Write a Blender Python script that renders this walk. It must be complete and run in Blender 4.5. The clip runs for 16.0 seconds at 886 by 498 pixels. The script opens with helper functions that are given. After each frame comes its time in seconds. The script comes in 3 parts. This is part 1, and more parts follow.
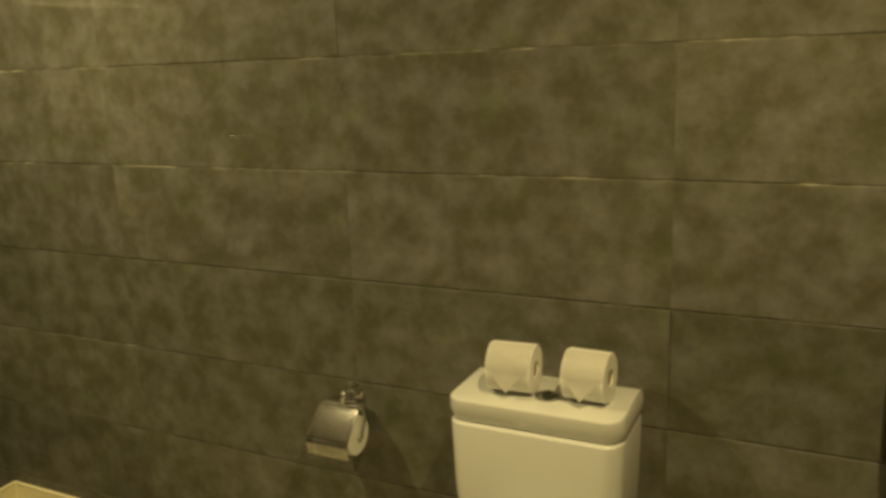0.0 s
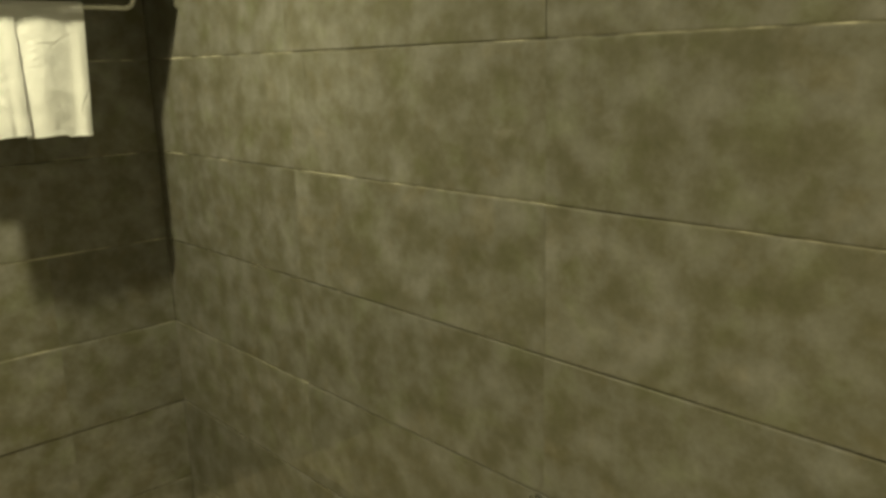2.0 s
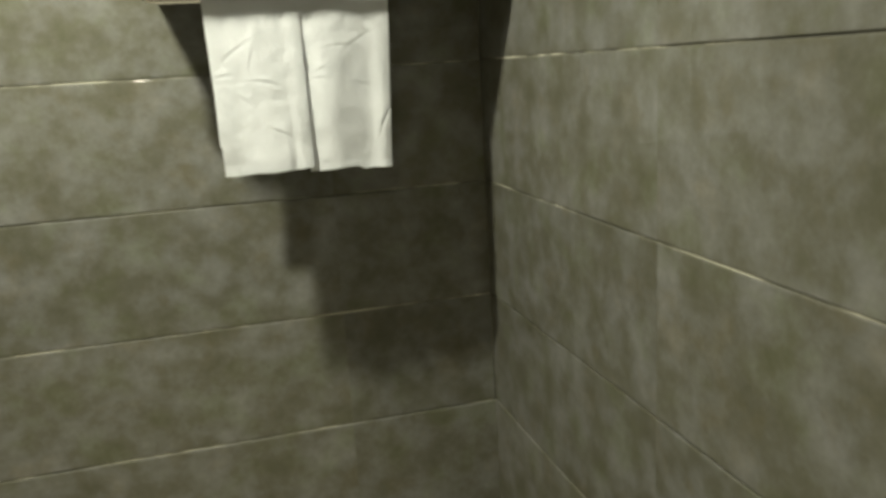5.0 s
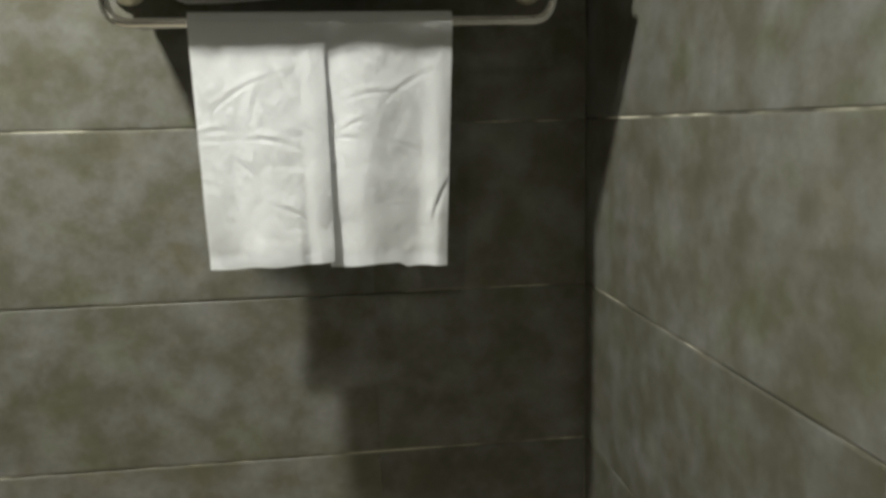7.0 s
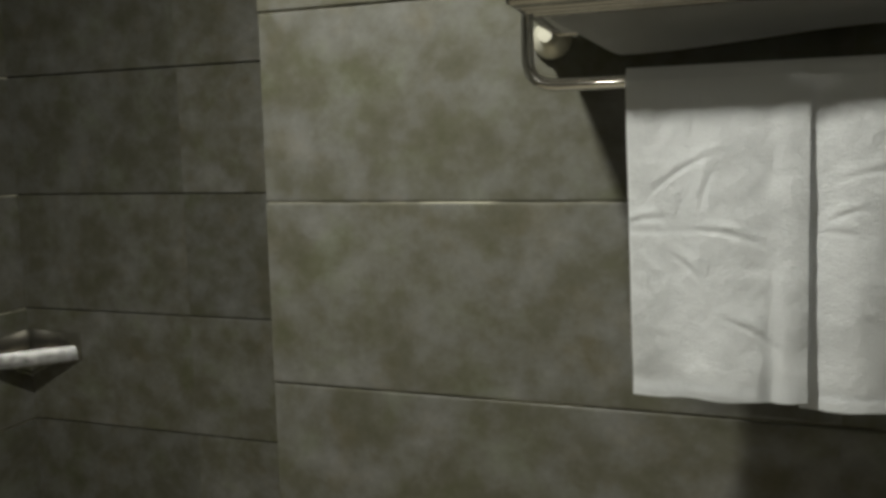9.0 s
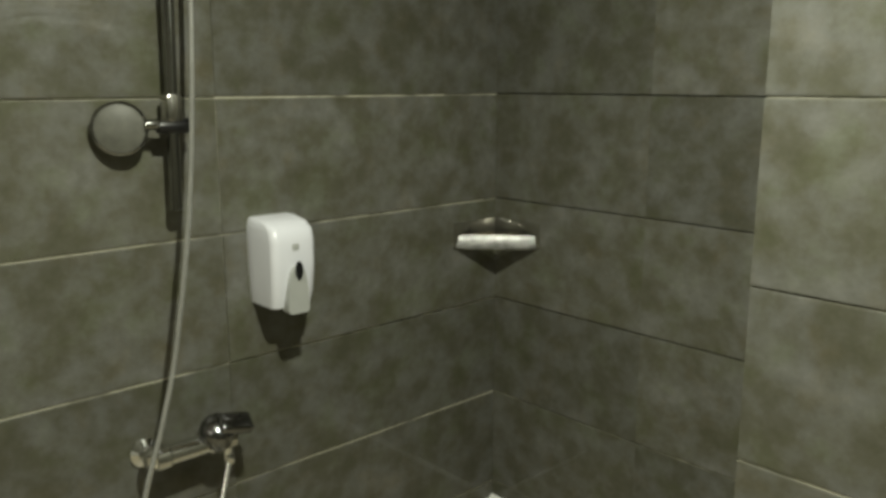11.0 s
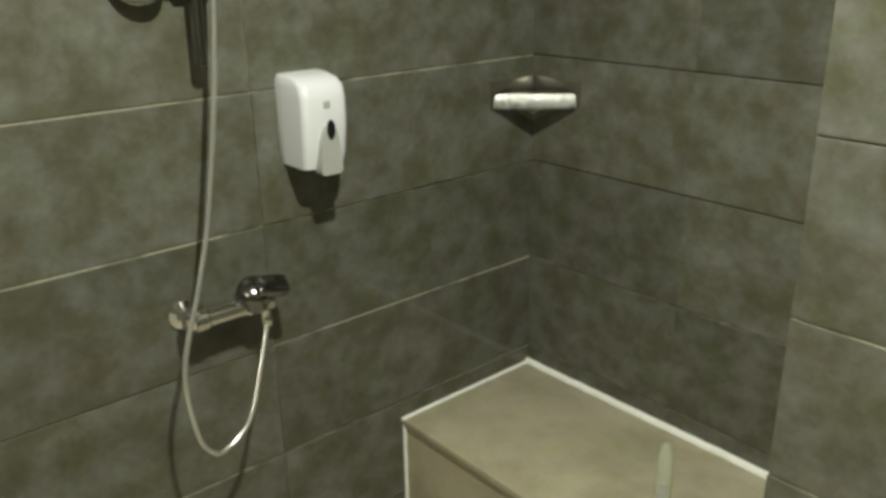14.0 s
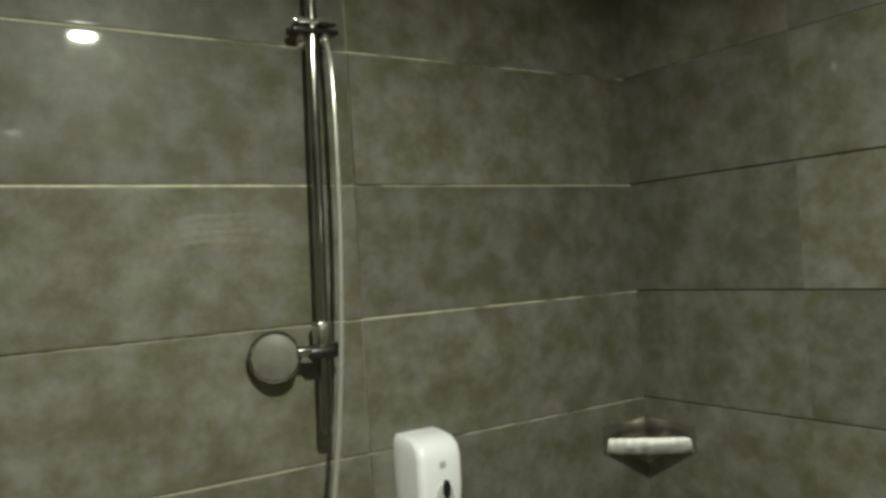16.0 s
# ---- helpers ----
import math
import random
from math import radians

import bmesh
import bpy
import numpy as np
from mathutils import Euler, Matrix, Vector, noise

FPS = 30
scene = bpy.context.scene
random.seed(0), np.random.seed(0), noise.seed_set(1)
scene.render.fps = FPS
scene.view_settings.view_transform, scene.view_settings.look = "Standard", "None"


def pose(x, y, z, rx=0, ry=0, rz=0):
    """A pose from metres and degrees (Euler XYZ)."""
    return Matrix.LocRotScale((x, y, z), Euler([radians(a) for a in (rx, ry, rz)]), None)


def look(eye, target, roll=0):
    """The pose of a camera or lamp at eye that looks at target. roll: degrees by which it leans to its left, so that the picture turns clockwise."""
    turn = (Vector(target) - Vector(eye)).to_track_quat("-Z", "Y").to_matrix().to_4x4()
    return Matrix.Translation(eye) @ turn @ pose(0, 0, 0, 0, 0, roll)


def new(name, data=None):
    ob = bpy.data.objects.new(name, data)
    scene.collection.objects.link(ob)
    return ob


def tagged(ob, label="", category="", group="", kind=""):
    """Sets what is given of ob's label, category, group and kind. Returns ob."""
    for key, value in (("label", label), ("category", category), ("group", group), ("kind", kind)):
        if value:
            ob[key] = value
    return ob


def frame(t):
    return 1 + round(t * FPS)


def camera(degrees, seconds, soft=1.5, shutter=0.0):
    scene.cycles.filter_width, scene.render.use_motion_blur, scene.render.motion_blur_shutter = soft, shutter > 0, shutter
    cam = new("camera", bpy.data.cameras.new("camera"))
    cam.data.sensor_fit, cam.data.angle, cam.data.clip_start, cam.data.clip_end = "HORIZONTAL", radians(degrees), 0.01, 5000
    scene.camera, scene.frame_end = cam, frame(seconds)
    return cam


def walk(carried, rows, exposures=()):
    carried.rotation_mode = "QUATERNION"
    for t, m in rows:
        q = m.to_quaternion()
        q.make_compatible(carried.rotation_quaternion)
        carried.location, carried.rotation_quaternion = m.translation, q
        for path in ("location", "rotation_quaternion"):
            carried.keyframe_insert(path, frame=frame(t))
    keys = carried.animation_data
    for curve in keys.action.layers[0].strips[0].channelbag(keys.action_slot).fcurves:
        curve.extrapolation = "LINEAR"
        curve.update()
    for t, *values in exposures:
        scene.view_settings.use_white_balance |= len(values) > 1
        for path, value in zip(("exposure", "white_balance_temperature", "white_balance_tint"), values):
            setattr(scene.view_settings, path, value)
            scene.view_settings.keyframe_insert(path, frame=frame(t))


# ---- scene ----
# seconds, place in metres, pitch, roll and yaw in degrees
PATH = [
    (0, -1.844, -2.904, 1.577, -12.92, 2.14, -64.16),
    (0.5, -1.718, -2.879, 1.556, -12.41, 1.90, -57.67),
    (1, -1.602, -2.791, 1.552, -12.14, 3.03, -54.76),
    (1.5, -1.359, -2.755, 1.552, -12.25, 0.31, -48.00),
    (2, -1.154, -2.692, 1.561, -12.80, 1.50, -42.55),
    (2.5, -0.990, -2.547, 1.571, -13.29, 1.30, -39.58),
    (3, -0.797, -2.442, 1.576, -13.00, 1.41, -35.19),
    (3.5, -0.609, -2.401, 1.579, -11.82, -3.10, -23.43),
    (4, -0.561, -2.361, 1.579, -12.32, 1.59, -13.79),
    (4.5, -0.629, -2.183, 1.583, -12.97, 2.72, -13.69),
    (4.7, -0.662, -2.090, 1.593, -13.15, 3.22, -15.84),
    (6.8, -0.454, -1.509, 1.574, -8.60, 1.63, -8.73),
    (7, -0.449, -1.445, 1.593, -8.59, 1.29, -7.41),
    (7.5, -0.443, -1.311, 1.640, -8.58, 0.50, -4.11),
    (8, -0.468, -1.235, 1.669, -8.10, -0.34, 5.02),
    (8.5, -0.509, -1.201, 1.662, -6.81, 0.70, 11.04),
    (9, -0.547, -1.162, 1.668, -6.55, 1.22, 18.83),
    (9.5, -0.574, -1.165, 1.663, -5.72, 1.83, 26.99),
    (10, -0.610, -1.218, 1.672, -5.48, 2.39, 38.14),
    (10.2, -0.624, -1.229, 1.667, -5.27, 2.27, 41.92),
    (12.3, -0.661, -1.221, 1.518, -23.86, 1.45, 49.70),
    (12.5, -0.668, -1.218, 1.505, -25.90, 0.88, 49.17),
    (13, -0.688, -1.219, 1.475, -31.09, 0.01, 47.26),
    (13.5, -0.713, -1.219, 1.497, -29.93, -0.17, 47.33),
    (14, -0.702, -1.207, 1.569, -20.23, 0.87, 49.10),
    (14.5, -0.680, -1.212, 1.606, -13.54, 1.21, 51.39),
    (15, -0.643, -1.201, 1.643, -8.09, 2.44, 54.27),
    (15.5, -0.690, -1.241, 1.675, -3.20, 3.06, 54.50),
    (16, -0.663, -1.229, 1.710, 0.75, 3.50, 56.55),
]
cam = camera(57.02, 16.0, soft=3.5)
EXPOSURES = [
    (0.0, -0.5, 17500, 1), (0.5, -0.27, 14000, -1), (1.0, -0.1, 11300, -4), (1.5, 0.06, 10500, -3), (2.0, 0.1, 9600, -3), (2.5, 0.08, 8800, -2), (3.0, 0.04, 9200, -12), (3.5, 0.05, 7200, -3), (4.5, 0.05, 6800, 5),
    (7.0, -0.25, 6200, 14), (7.5, -0.52, 6200, 14), (8.0, -0.95, 6300, 14), (8.5, -1.08, 6250, 14), (9.0, -0.92, 6250, 13), (9.5, -0.80, 6300, 11), (10.0, -0.48, 6350, 8), (12.5, -0.16, 6850, 1), (13.5, -0.08, 6950, 1), (14.0, 0.04, 6600, 3), (15.0, 0.06, 6550, 1), (15.5, 0.04, 6550, 1), (16.0, -0.06, 6550, 1),
]
walk(cam, [(t, pose(x, y, z, 90 + p, r, w)) for t, x, y, z, p, r, w in PATH], EXPOSURES)

# ---- plan of the bathroom ----
XE, XC, YD = -1.248, -2.290, 0.500      # end of the towel wall, shower wall, back of the niche
YS, ZC = -3.7, 2.53                     # wall behind the camera, ceiling
TH, Z0 = 0.3, 0.1                       # course height, first joint
TRAY, KERB = -0.140, -0.034              # shower floor, top of its skirting
BENCH = 0.330                           # top of the shower bench
LAMPS = [(-1.03, -0.70), (-1.02, -2.95)]
WATTS = [46.0, 30.0]
SPREADS = [178, 155]
TINTS = [(1.0, 0.985, 0.83), (1.0, 0.95, 0.76)]

world = bpy.data.worlds.new("world")
scene.world = world
world.use_nodes = True
world.node_tree.nodes["Background"].inputs[0].default_value = (0.02, 0.02, 0.02, 1)
world.node_tree.nodes["Background"].inputs[1].default_value = 0.0

for (lx, ly), watts, tint, spread in zip(LAMPS, WATTS, TINTS, SPREADS):
    data = bpy.data.lights.new("downlight_lamp", "AREA")
    data.shape, data.size, data.energy, data.color = "DISK", 0.08, watts, tint
    data.spread = radians(spread)
    lamp = new("downlight_lamp", data)
    lamp.matrix_world = look((lx, ly, ZC - 0.012), (lx, ly, 0))


# ---- materials ----
def mat(name):
    m = bpy.data.materials.new(name)
    m.use_nodes = True
    nt = m.node_tree
    return m, nt, nt.nodes["Principled BSDF"]


def node(nt, kind, **values):
    n = nt.nodes.new(kind)
    for k, v in values.items():
        n.inputs[k].default_value = v
    return n


def ramp(nt, fac, stops):
    n = nt.nodes.new("ShaderNodeValToRGB")
    el = n.color_ramp.elements
    el[0].position, el[0].color = stops[0][0], (*stops[0][1], 1)
    el[1].position, el[1].color = stops[-1][0], (*stops[-1][1], 1)
    for pos, col in stops[1:-1]:
        e = el.new(pos)
        e.color = (*col, 1)
    nt.links.new(fac, n.inputs[0])
    return n.outputs[0]


def piece_coords(nt, spread=37.0):
    """Object coordinates, shifted by the piece's own random number."""
    tc = nt.nodes.new("ShaderNodeTexCoord")
    info = nt.nodes.new("ShaderNodeObjectInfo")
    mul = nt.nodes.new("ShaderNodeMath")
    mul.operation = "MULTIPLY"
    mul.inputs[1].default_value = spread
    nt.links.new(info.outputs["Random"], mul.inputs[0])
    add = nt.nodes.new("ShaderNodeVectorMath")
    add.operation = "ADD"
    nt.links.new(tc.outputs["Object"], add.inputs[0])
    nt.links.new(mul.outputs[0], add.inputs[1])
    return add.outputs[0], info.outputs["Random"]


def noise_tex(nt, vec, scale, detail=4.0, rough=0.55, distort=0.0):
    n = node(nt, "ShaderNodeTexNoise", Scale=scale, Detail=detail, Roughness=rough, Distortion=distort)
    nt.links.new(vec, n.inputs["Vector"])
    return n.outputs["Fac"]


def mix_rgb(nt, fac, a, b, blend="MIX"):
    n = nt.nodes.new("ShaderNodeMix")
    n.data_type, n.blend_type = "RGBA", blend
    for value, sock in ((fac, n.inputs[0]), (a, n.inputs[6]), (b, n.inputs[7])):
        if isinstance(value, (float, int)):
            sock.default_value = value
        elif isinstance(value, tuple):
            sock.default_value = (*value, 1)
        else:
            nt.links.new(value, sock)
    return n.outputs[2]


def bump(nt, bsdf, height, strength, distance):
    n = node(nt, "ShaderNodeBump", Strength=strength, Distance=distance)
    nt.links.new(height, n.inputs["Height"])
    nt.links.new(n.outputs[0], bsdf.inputs["Normal"])


def stone_tile(name, stops, rough=(0.34, 0.46), scale=8.0, fine=0.35, polish=0.0, tints=0.5, stains=0.0, shine=0.3):
    m, nt, b = mat(name)
    vec, rnd = piece_coords(nt)
    cloud = noise_tex(nt, vec, scale, 4.5, 0.62, 0.0)
    base = ramp(nt, cloud, stops)
    grain = noise_tex(nt, vec, 140.0, 3.0, 0.6)
    speck = ramp(nt, grain, [(0.32, (0.72, 0.72, 0.72)), (0.68, (1.18, 1.18, 1.16))])
    col = mix_rgb(nt, fine, base, speck, "MULTIPLY")
    rust = ramp(nt, noise_tex(nt, vec, 9.0, 3.0, 0.6), [(0.34, (0.94, 1.0, 0.80)), (0.46, (1.0, 1.0, 0.97)), (0.56, (1.0, 1.0, 1.03)), (0.72, (1.08, 1.0, 0.86))])
    col = mix_rgb(nt, tints, col, rust, "MULTIPLY")
    if stains:
        patch = ramp(nt, noise_tex(nt, vec, 3.2, 5.0, 0.65), [(0.36, (0.74, 0.76, 0.70)), (0.55, (1.0, 1.0, 1.0))])
        col = mix_rgb(nt, stains, col, patch, "MULTIPLY")
    tone = ramp(nt, rnd, [(0.0, (0.88, 0.88, 0.88)), (1.0, (1.12, 1.11, 1.10))])
    col = mix_rgb(nt, 1.0, col, tone, "MULTIPLY")
    nt.links.new(col, b.inputs["Base Color"])
    rg = nt.nodes.new("ShaderNodeMapRange")
    rg.inputs[3].default_value, rg.inputs[4].default_value = rough
    nt.links.new(noise_tex(nt, vec, 22.0, 3.0), rg.inputs[0])
    nt.links.new(rg.outputs[0], b.inputs["Roughness"])
    b.inputs["Specular IOR Level"].default_value = shine
    b.inputs["Coat Weight"].default_value, b.inputs["Coat Roughness"].default_value = polish, 0.035
    bump(nt, b, noise_tex(nt, vec, 30.0, 5.0, 0.6), 0.10, 0.003)
    return m


WALL_TILE = stone_tile("grey_brown_stone_tile", [(0.30, (0.083, 0.082, 0.058)), (0.43, (0.101, 0.099, 0.077)), (0.50, (0.116, 0.115, 0.097)), (0.57, (0.131, 0.131, 0.117)), (0.70, (0.162, 0.162, 0.152))], scale=11.5, fine=0.16, polish=0.45, tints=0.6, shine=0.16)
BEIGE = stone_tile("beige_stone", [(0.3, (0.395, 0.354, 0.270)), (0.5, (0.44, 0.398, 0.307)), (0.72, (0.49, 0.447, 0.352))], (0.3, 0.5), 7.0, 0.2, stains=0.8)
FLOOR_STONE = stone_tile("grey_beige_stone", [(0.3, (0.32, 0.29, 0.225)), (0.7, (0.40, 0.365, 0.285))], (0.3, 0.5), 7.0, 0.2)


def simple(name, colour, rough, metal=0.0, spots=0.06, scale=30.0, relief=0.0, coat=0.0):
    m, nt, b = mat(name)
    tc = nt.nodes.new("ShaderNodeTexCoord")
    fac = noise_tex(nt, tc.outputs["Object"], scale, 4.0)
    lo = tuple(c * (1 - spots) for c in colour)
    hi = tuple(min(1.0, c * (1 + spots)) for c in colour)
    nt.links.new(ramp(nt, fac, [(0.3, lo), (0.7, hi)]), b.inputs["Base Color"])
    b.inputs["Metallic"].default_value = metal
    rg = nt.nodes.new("ShaderNodeMapRange")
    rg.inputs[3].default_value, rg.inputs[4].default_value = rough * 0.8, rough * 1.2
    nt.links.new(fac, rg.inputs[0])
    nt.links.new(rg.outputs[0], b.inputs["Roughness"])
    b.inputs["Coat Weight"].default_value = coat
    if relief:
        bump(nt, b, noise_tex(nt, tc.outputs["Object"], scale * 6, 4.0), 0.4, relief)
    return m


def patchy_grout(name, shift):
    m, nt, b = mat(name)
    geo = nt.nodes.new("ShaderNodeNewGeometry")
    pos = geo.outputs["Position"]
    # Pale and dark stretches paint in joints that catch light or lie in shadow.
    wash = ramp(nt, noise_tex(nt, pos, 4.0, 3.0, 0.65), [(0.40 - shift, (0.06, 0.058, 0.045)), (0.48 - shift, (0.14, 0.135, 0.10)), (0.53 - shift, (0.24, 0.23, 0.18)), (0.60 - shift, (0.56, 0.54, 0.43))])
    nt.links.new(mix_rgb(nt, 0.5, wash, ramp(nt, noise_tex(nt, pos, 90.0), [(0.3, (0.6, 0.6, 0.6)), (0.7, (1.2, 1.2, 1.2))]), "MULTIPLY"), b.inputs["Base Color"])
    b.inputs["Roughness"].default_value = 0.8
    bump(nt, b, noise_tex(nt, pos, 240.0), 0.5, 0.001)
    return m


GROUT = patchy_grout("patchy_grout", 0.03)
# East joints: broken bright stretches, the caught light put into the colour.
EAST_GROUT = patchy_grout("glinting_grout", 0.0)
NICHE_GROUT = patchy_grout("dark_grout", -0.07)
SANDY_GROUT = patchy_grout("sandy_grout", 0.09)
DARK_GROUT = simple("dark_core", (0.06, 0.056, 0.05), 0.9, spots=0.2)
SEALANT = simple("white_sealant", (0.87, 0.87, 0.86), 0.4, spots=0.08, scale=18)
CHROME = simple("chrome", (0.78, 0.78, 0.78), 0.07, 1.0, spots=0.03)
BLACK_CHROME = simple("smoked_chrome", (0.23, 0.23, 0.235), 0.15, 1.0, spots=0.1)
DARK_CHROME = simple("dull_chrome", (0.34, 0.34, 0.33), 0.13, 1.0, spots=0.1)
STEEL = simple("brushed_steel", (0.60, 0.59, 0.56), 0.22, 1.0, spots=0.05, scale=60)
NICKEL = simple("satin_nickel", (0.80, 0.78, 0.66), 0.33, 0.55, spots=0.04)
CERAMIC = simple("glazed_ceramic", (0.69, 0.70, 0.68), 0.12, spots=0.02, scale=6, coat=0.4)
PLASTIC = simple("white_plastic", (0.75, 0.76, 0.83), 0.32, spots=0.02, scale=8)
PLASTIC_GREY = simple("grey_plastic", (0.42, 0.43, 0.42), 0.35, spots=0.04)
BLACK = simple("black_plastic", (0.012, 0.012, 0.013), 0.3)
NAVY = simple("navy_blue_cap", (0.008, 0.014, 0.075), 0.3)
CREAM = simple("cream_plastic", (0.70, 0.64, 0.46), 0.45, spots=0.05)
PAINT = simple("white_ceiling_paint", (0.72, 0.71, 0.68), 0.8, spots=0.03, scale=12, relief=0.0006)
PAPER = simple("toilet_paper", (0.82, 0.81, 0.77), 0.9, spots=0.03, scale=40, relief=0.0008)
CARD = simple("cardboard", (0.34, 0.26, 0.17), 0.9, spots=0.1)
DRAIN = simple("drain_metal", (0.17, 0.165, 0.145), 0.35, 0.8, spots=0.3, scale=60)


def cloth_material():
    m, nt, b = mat("white_terry")
    tc = nt.nodes.new("ShaderNodeTexCoord")
    obj = tc.outputs["Object"]
    nt.links.new(ramp(nt, noise_tex(nt, obj, 9.0), [(0.3, (0.82, 0.835, 0.85)), (0.7, (0.89, 0.905, 0.92))]), b.inputs["Base Color"])
    b.inputs["Roughness"].default_value = 0.95
    b.inputs["Sheen Weight"].default_value = 0.25
    bump(nt, b, noise_tex(nt, obj, 420.0, 3.0), 0.6, 0.0015)
    return m


TERRY = cloth_material()


def hollow_plastic(name, colour, clear):
    m, nt, b = mat(name)
    b.inputs["Base Color"].default_value = (*colour, 1)
    b.inputs["Roughness"].default_value = 0.18
    b.inputs["Transmission Weight"].default_value = clear
    b.inputs["IOR"].default_value = 1.35
    return m


TUBE = hollow_plastic("pale_green_translucent_plastic", (0.80, 0.84, 0.72), 0.72)
CLEAR = hollow_plastic("clear_plastic", (0.95, 0.96, 0.93), 0.95)
MILK = hollow_plastic("milky_plastic", (0.82, 0.86, 0.82), 0.35)
LENS = bpy.data.materials.new("lamp_lens")
LENS.use_nodes = True
lens_b = LENS.node_tree.nodes["Principled BSDF"]
lens_b.inputs["Emission Color"].default_value = (1.0, 0.985, 0.83, 1)
lens_b.inputs["Emission Strength"].default_value = 12.0


# ---- mesh helpers ----
def mesh_of(name, bm, material, smooth=True, sharp=35):
    me = bpy.data.meshes.new(name)
    bm.normal_update()
    bm.to_mesh(me)
    bm.free()
    me.materials.append(material)
    if smooth:
        me.shade_smooth()
        me.set_sharp_from_angle(angle=radians(sharp))
    return me


def part(name, bm, material, parent=None, label="", smooth=True, sharp=35):
    ob = new(name, mesh_of(name, bm, material, smooth, sharp))
    ob.parent = parent
    if label:
        ob["label"] = label
    return ob


def empty(name, at, label, category, group="", kind=""):
    ob = new(name)
    ob.empty_display_size = 0.05
    ob.matrix_world = pose(*at)
    return tagged(ob, label, category, group, kind)


def structure(name, bm, material, label, category, smooth=False):
    return tagged(new(name, mesh_of(name, bm, material, smooth)), label, category, kind="structure")


def box(bm, x0, x1, y0, y1, z0, z1, bevel=0.0, seg=2):
    made = bmesh.ops.create_cube(bm, size=1.0)
    vs = made["verts"]
    bmesh.ops.transform(bm, verts=vs, matrix=Matrix.Translation(((x0 + x1) / 2, (y0 + y1) / 2, (z0 + z1) / 2)) @ Matrix.Diagonal((x1 - x0, y1 - y0, z1 - z0, 1)))
    if bevel:
        es = list({e for v in vs for e in v.link_edges})
        bmesh.ops.bevel(bm, geom=es, offset=bevel, segments=seg, profile=0.5, affect="EDGES")
    return bm


def boxed(*a, **k):
    return box(bmesh.new(), *a, **k)


def lathe(profile, seg=32, m=Matrix()):
    """A turned body: profile of (radius, height), turned about z."""
    bm = bmesh.new()
    rings = []
    for r, h in profile:
        rings.append([bm.verts.new((r * math.cos(2 * math.pi * i / seg), r * math.sin(2 * math.pi * i / seg), h)) for i in range(seg)])
    for a, b in zip(rings, rings[1:]):
        for i in range(seg):
            bm.faces.new((a[i], a[(i + 1) % seg], b[(i + 1) % seg], b[i]))
    bm.faces.new(list(reversed(rings[0])))
    bm.faces.new(rings[-1])
    bmesh.ops.recalc_face_normals(bm, faces=bm.faces)
    bmesh.ops.transform(bm, verts=bm.verts, matrix=m)
    return bm


def spline(points, steps=10):
    """A smooth line through the points."""
    p = [Vector(q) for q in points]
    p = [2 * p[0] - p[1]] + p + [2 * p[-1] - p[-2]]
    out = []
    for a, b, c, d in zip(p, p[1:], p[2:], p[3:]):
        for i in range(steps):
            t = i / steps
            out.append(0.5 * (2 * b + (c - a) * t + (2 * a - 5 * b + 4 * c - d) * t * t + (3 * b - a - 3 * c + d) * t ** 3))
    return out + [p[-2]]


def pipe(line, radius, seg=14):
    """A round bar along the line."""
    bm = bmesh.new()
    pts = [Vector(q) for q in line]
    rings, up = [], None
    for i, q in enumerate(pts):
        d = (pts[min(i + 1, len(pts) - 1)] - pts[max(i - 1, 0)]).normalized()
        if up is None:
            up = d.orthogonal().normalized()
        up = (up - up.dot(d) * d).normalized()
        side = d.cross(up)
        rings.append([bm.verts.new(q + radius * (math.cos(a) * up + math.sin(a) * side)) for a in (2 * math.pi * k / seg for k in range(seg))])
    for a, b in zip(rings, rings[1:]):
        for k in range(seg):
            bm.faces.new((a[k], a[(k + 1) % seg], b[(k + 1) % seg], b[k]))
    bm.faces.new(list(reversed(rings[0])))
    bm.faces.new(rings[-1])
    bmesh.ops.recalc_face_normals(bm, faces=bm.faces)
    return bm


def corner_line(points, radius, steps=7):
    """A line with its inner corners rounded."""
    p = [Vector(q) for q in points]
    out = [p[0]]
    for a, b, c in zip(p, p[1:], p[2:]):
        u, v = (a - b).normalized(), (c - b).normalized()
        for i in range(steps + 1):
            t = i / steps
            out.append((b + u * radius) * (1 - t) ** 2 + b * 2 * t * (1 - t) + (b + v * radius) * t * t)
    return out + [p[-1]]


# ---- setting: walls, floor, ceiling ----
G = 0.0024                               # how far the core lies behind the tiles
wall_east = structure("wall_east", boxed(G, 0.15, YS, 0.15, -0.2, ZC), EAST_GROUT, "wall of large grey-brown stone tiles behind the toilet", "wall")
wall_north = structure("wall_north", boxed(XE + G, 0.0, G, 0.64, -0.2, ZC), GROUT, "wall of large grey-brown stone tiles with the towel rack", "wall")
wall_niche = structure("wall_niche", boxed(XC - 0.15, XE + G - 0.002, YD + G, 0.64, -0.2, ZC), NICHE_GROUT, "grey-brown tiled wall at the back of the shower", "wall")
wall_west = structure("wall_west", boxed(XC - 0.15, XC - G, YS, YD + G - 0.002, -0.2, ZC), SANDY_GROUT, "grey-brown tiled wall carrying the shower fittings", "wall")
wall_south = structure("wall_south", boxed(XC - 0.15, 0.15, YS - 0.15, YS - 0.002, -0.2, ZC), WALL_TILE, "plain grey-brown stone wall closing the bathroom", "wall")
ceiling = structure("ceiling", boxed(XC - 0.15, 0.15, YS - 0.15, 0.64, ZC + 0.001, ZC + 0.1), PAINT, "plain white painted bathroom ceiling", "ceiling")
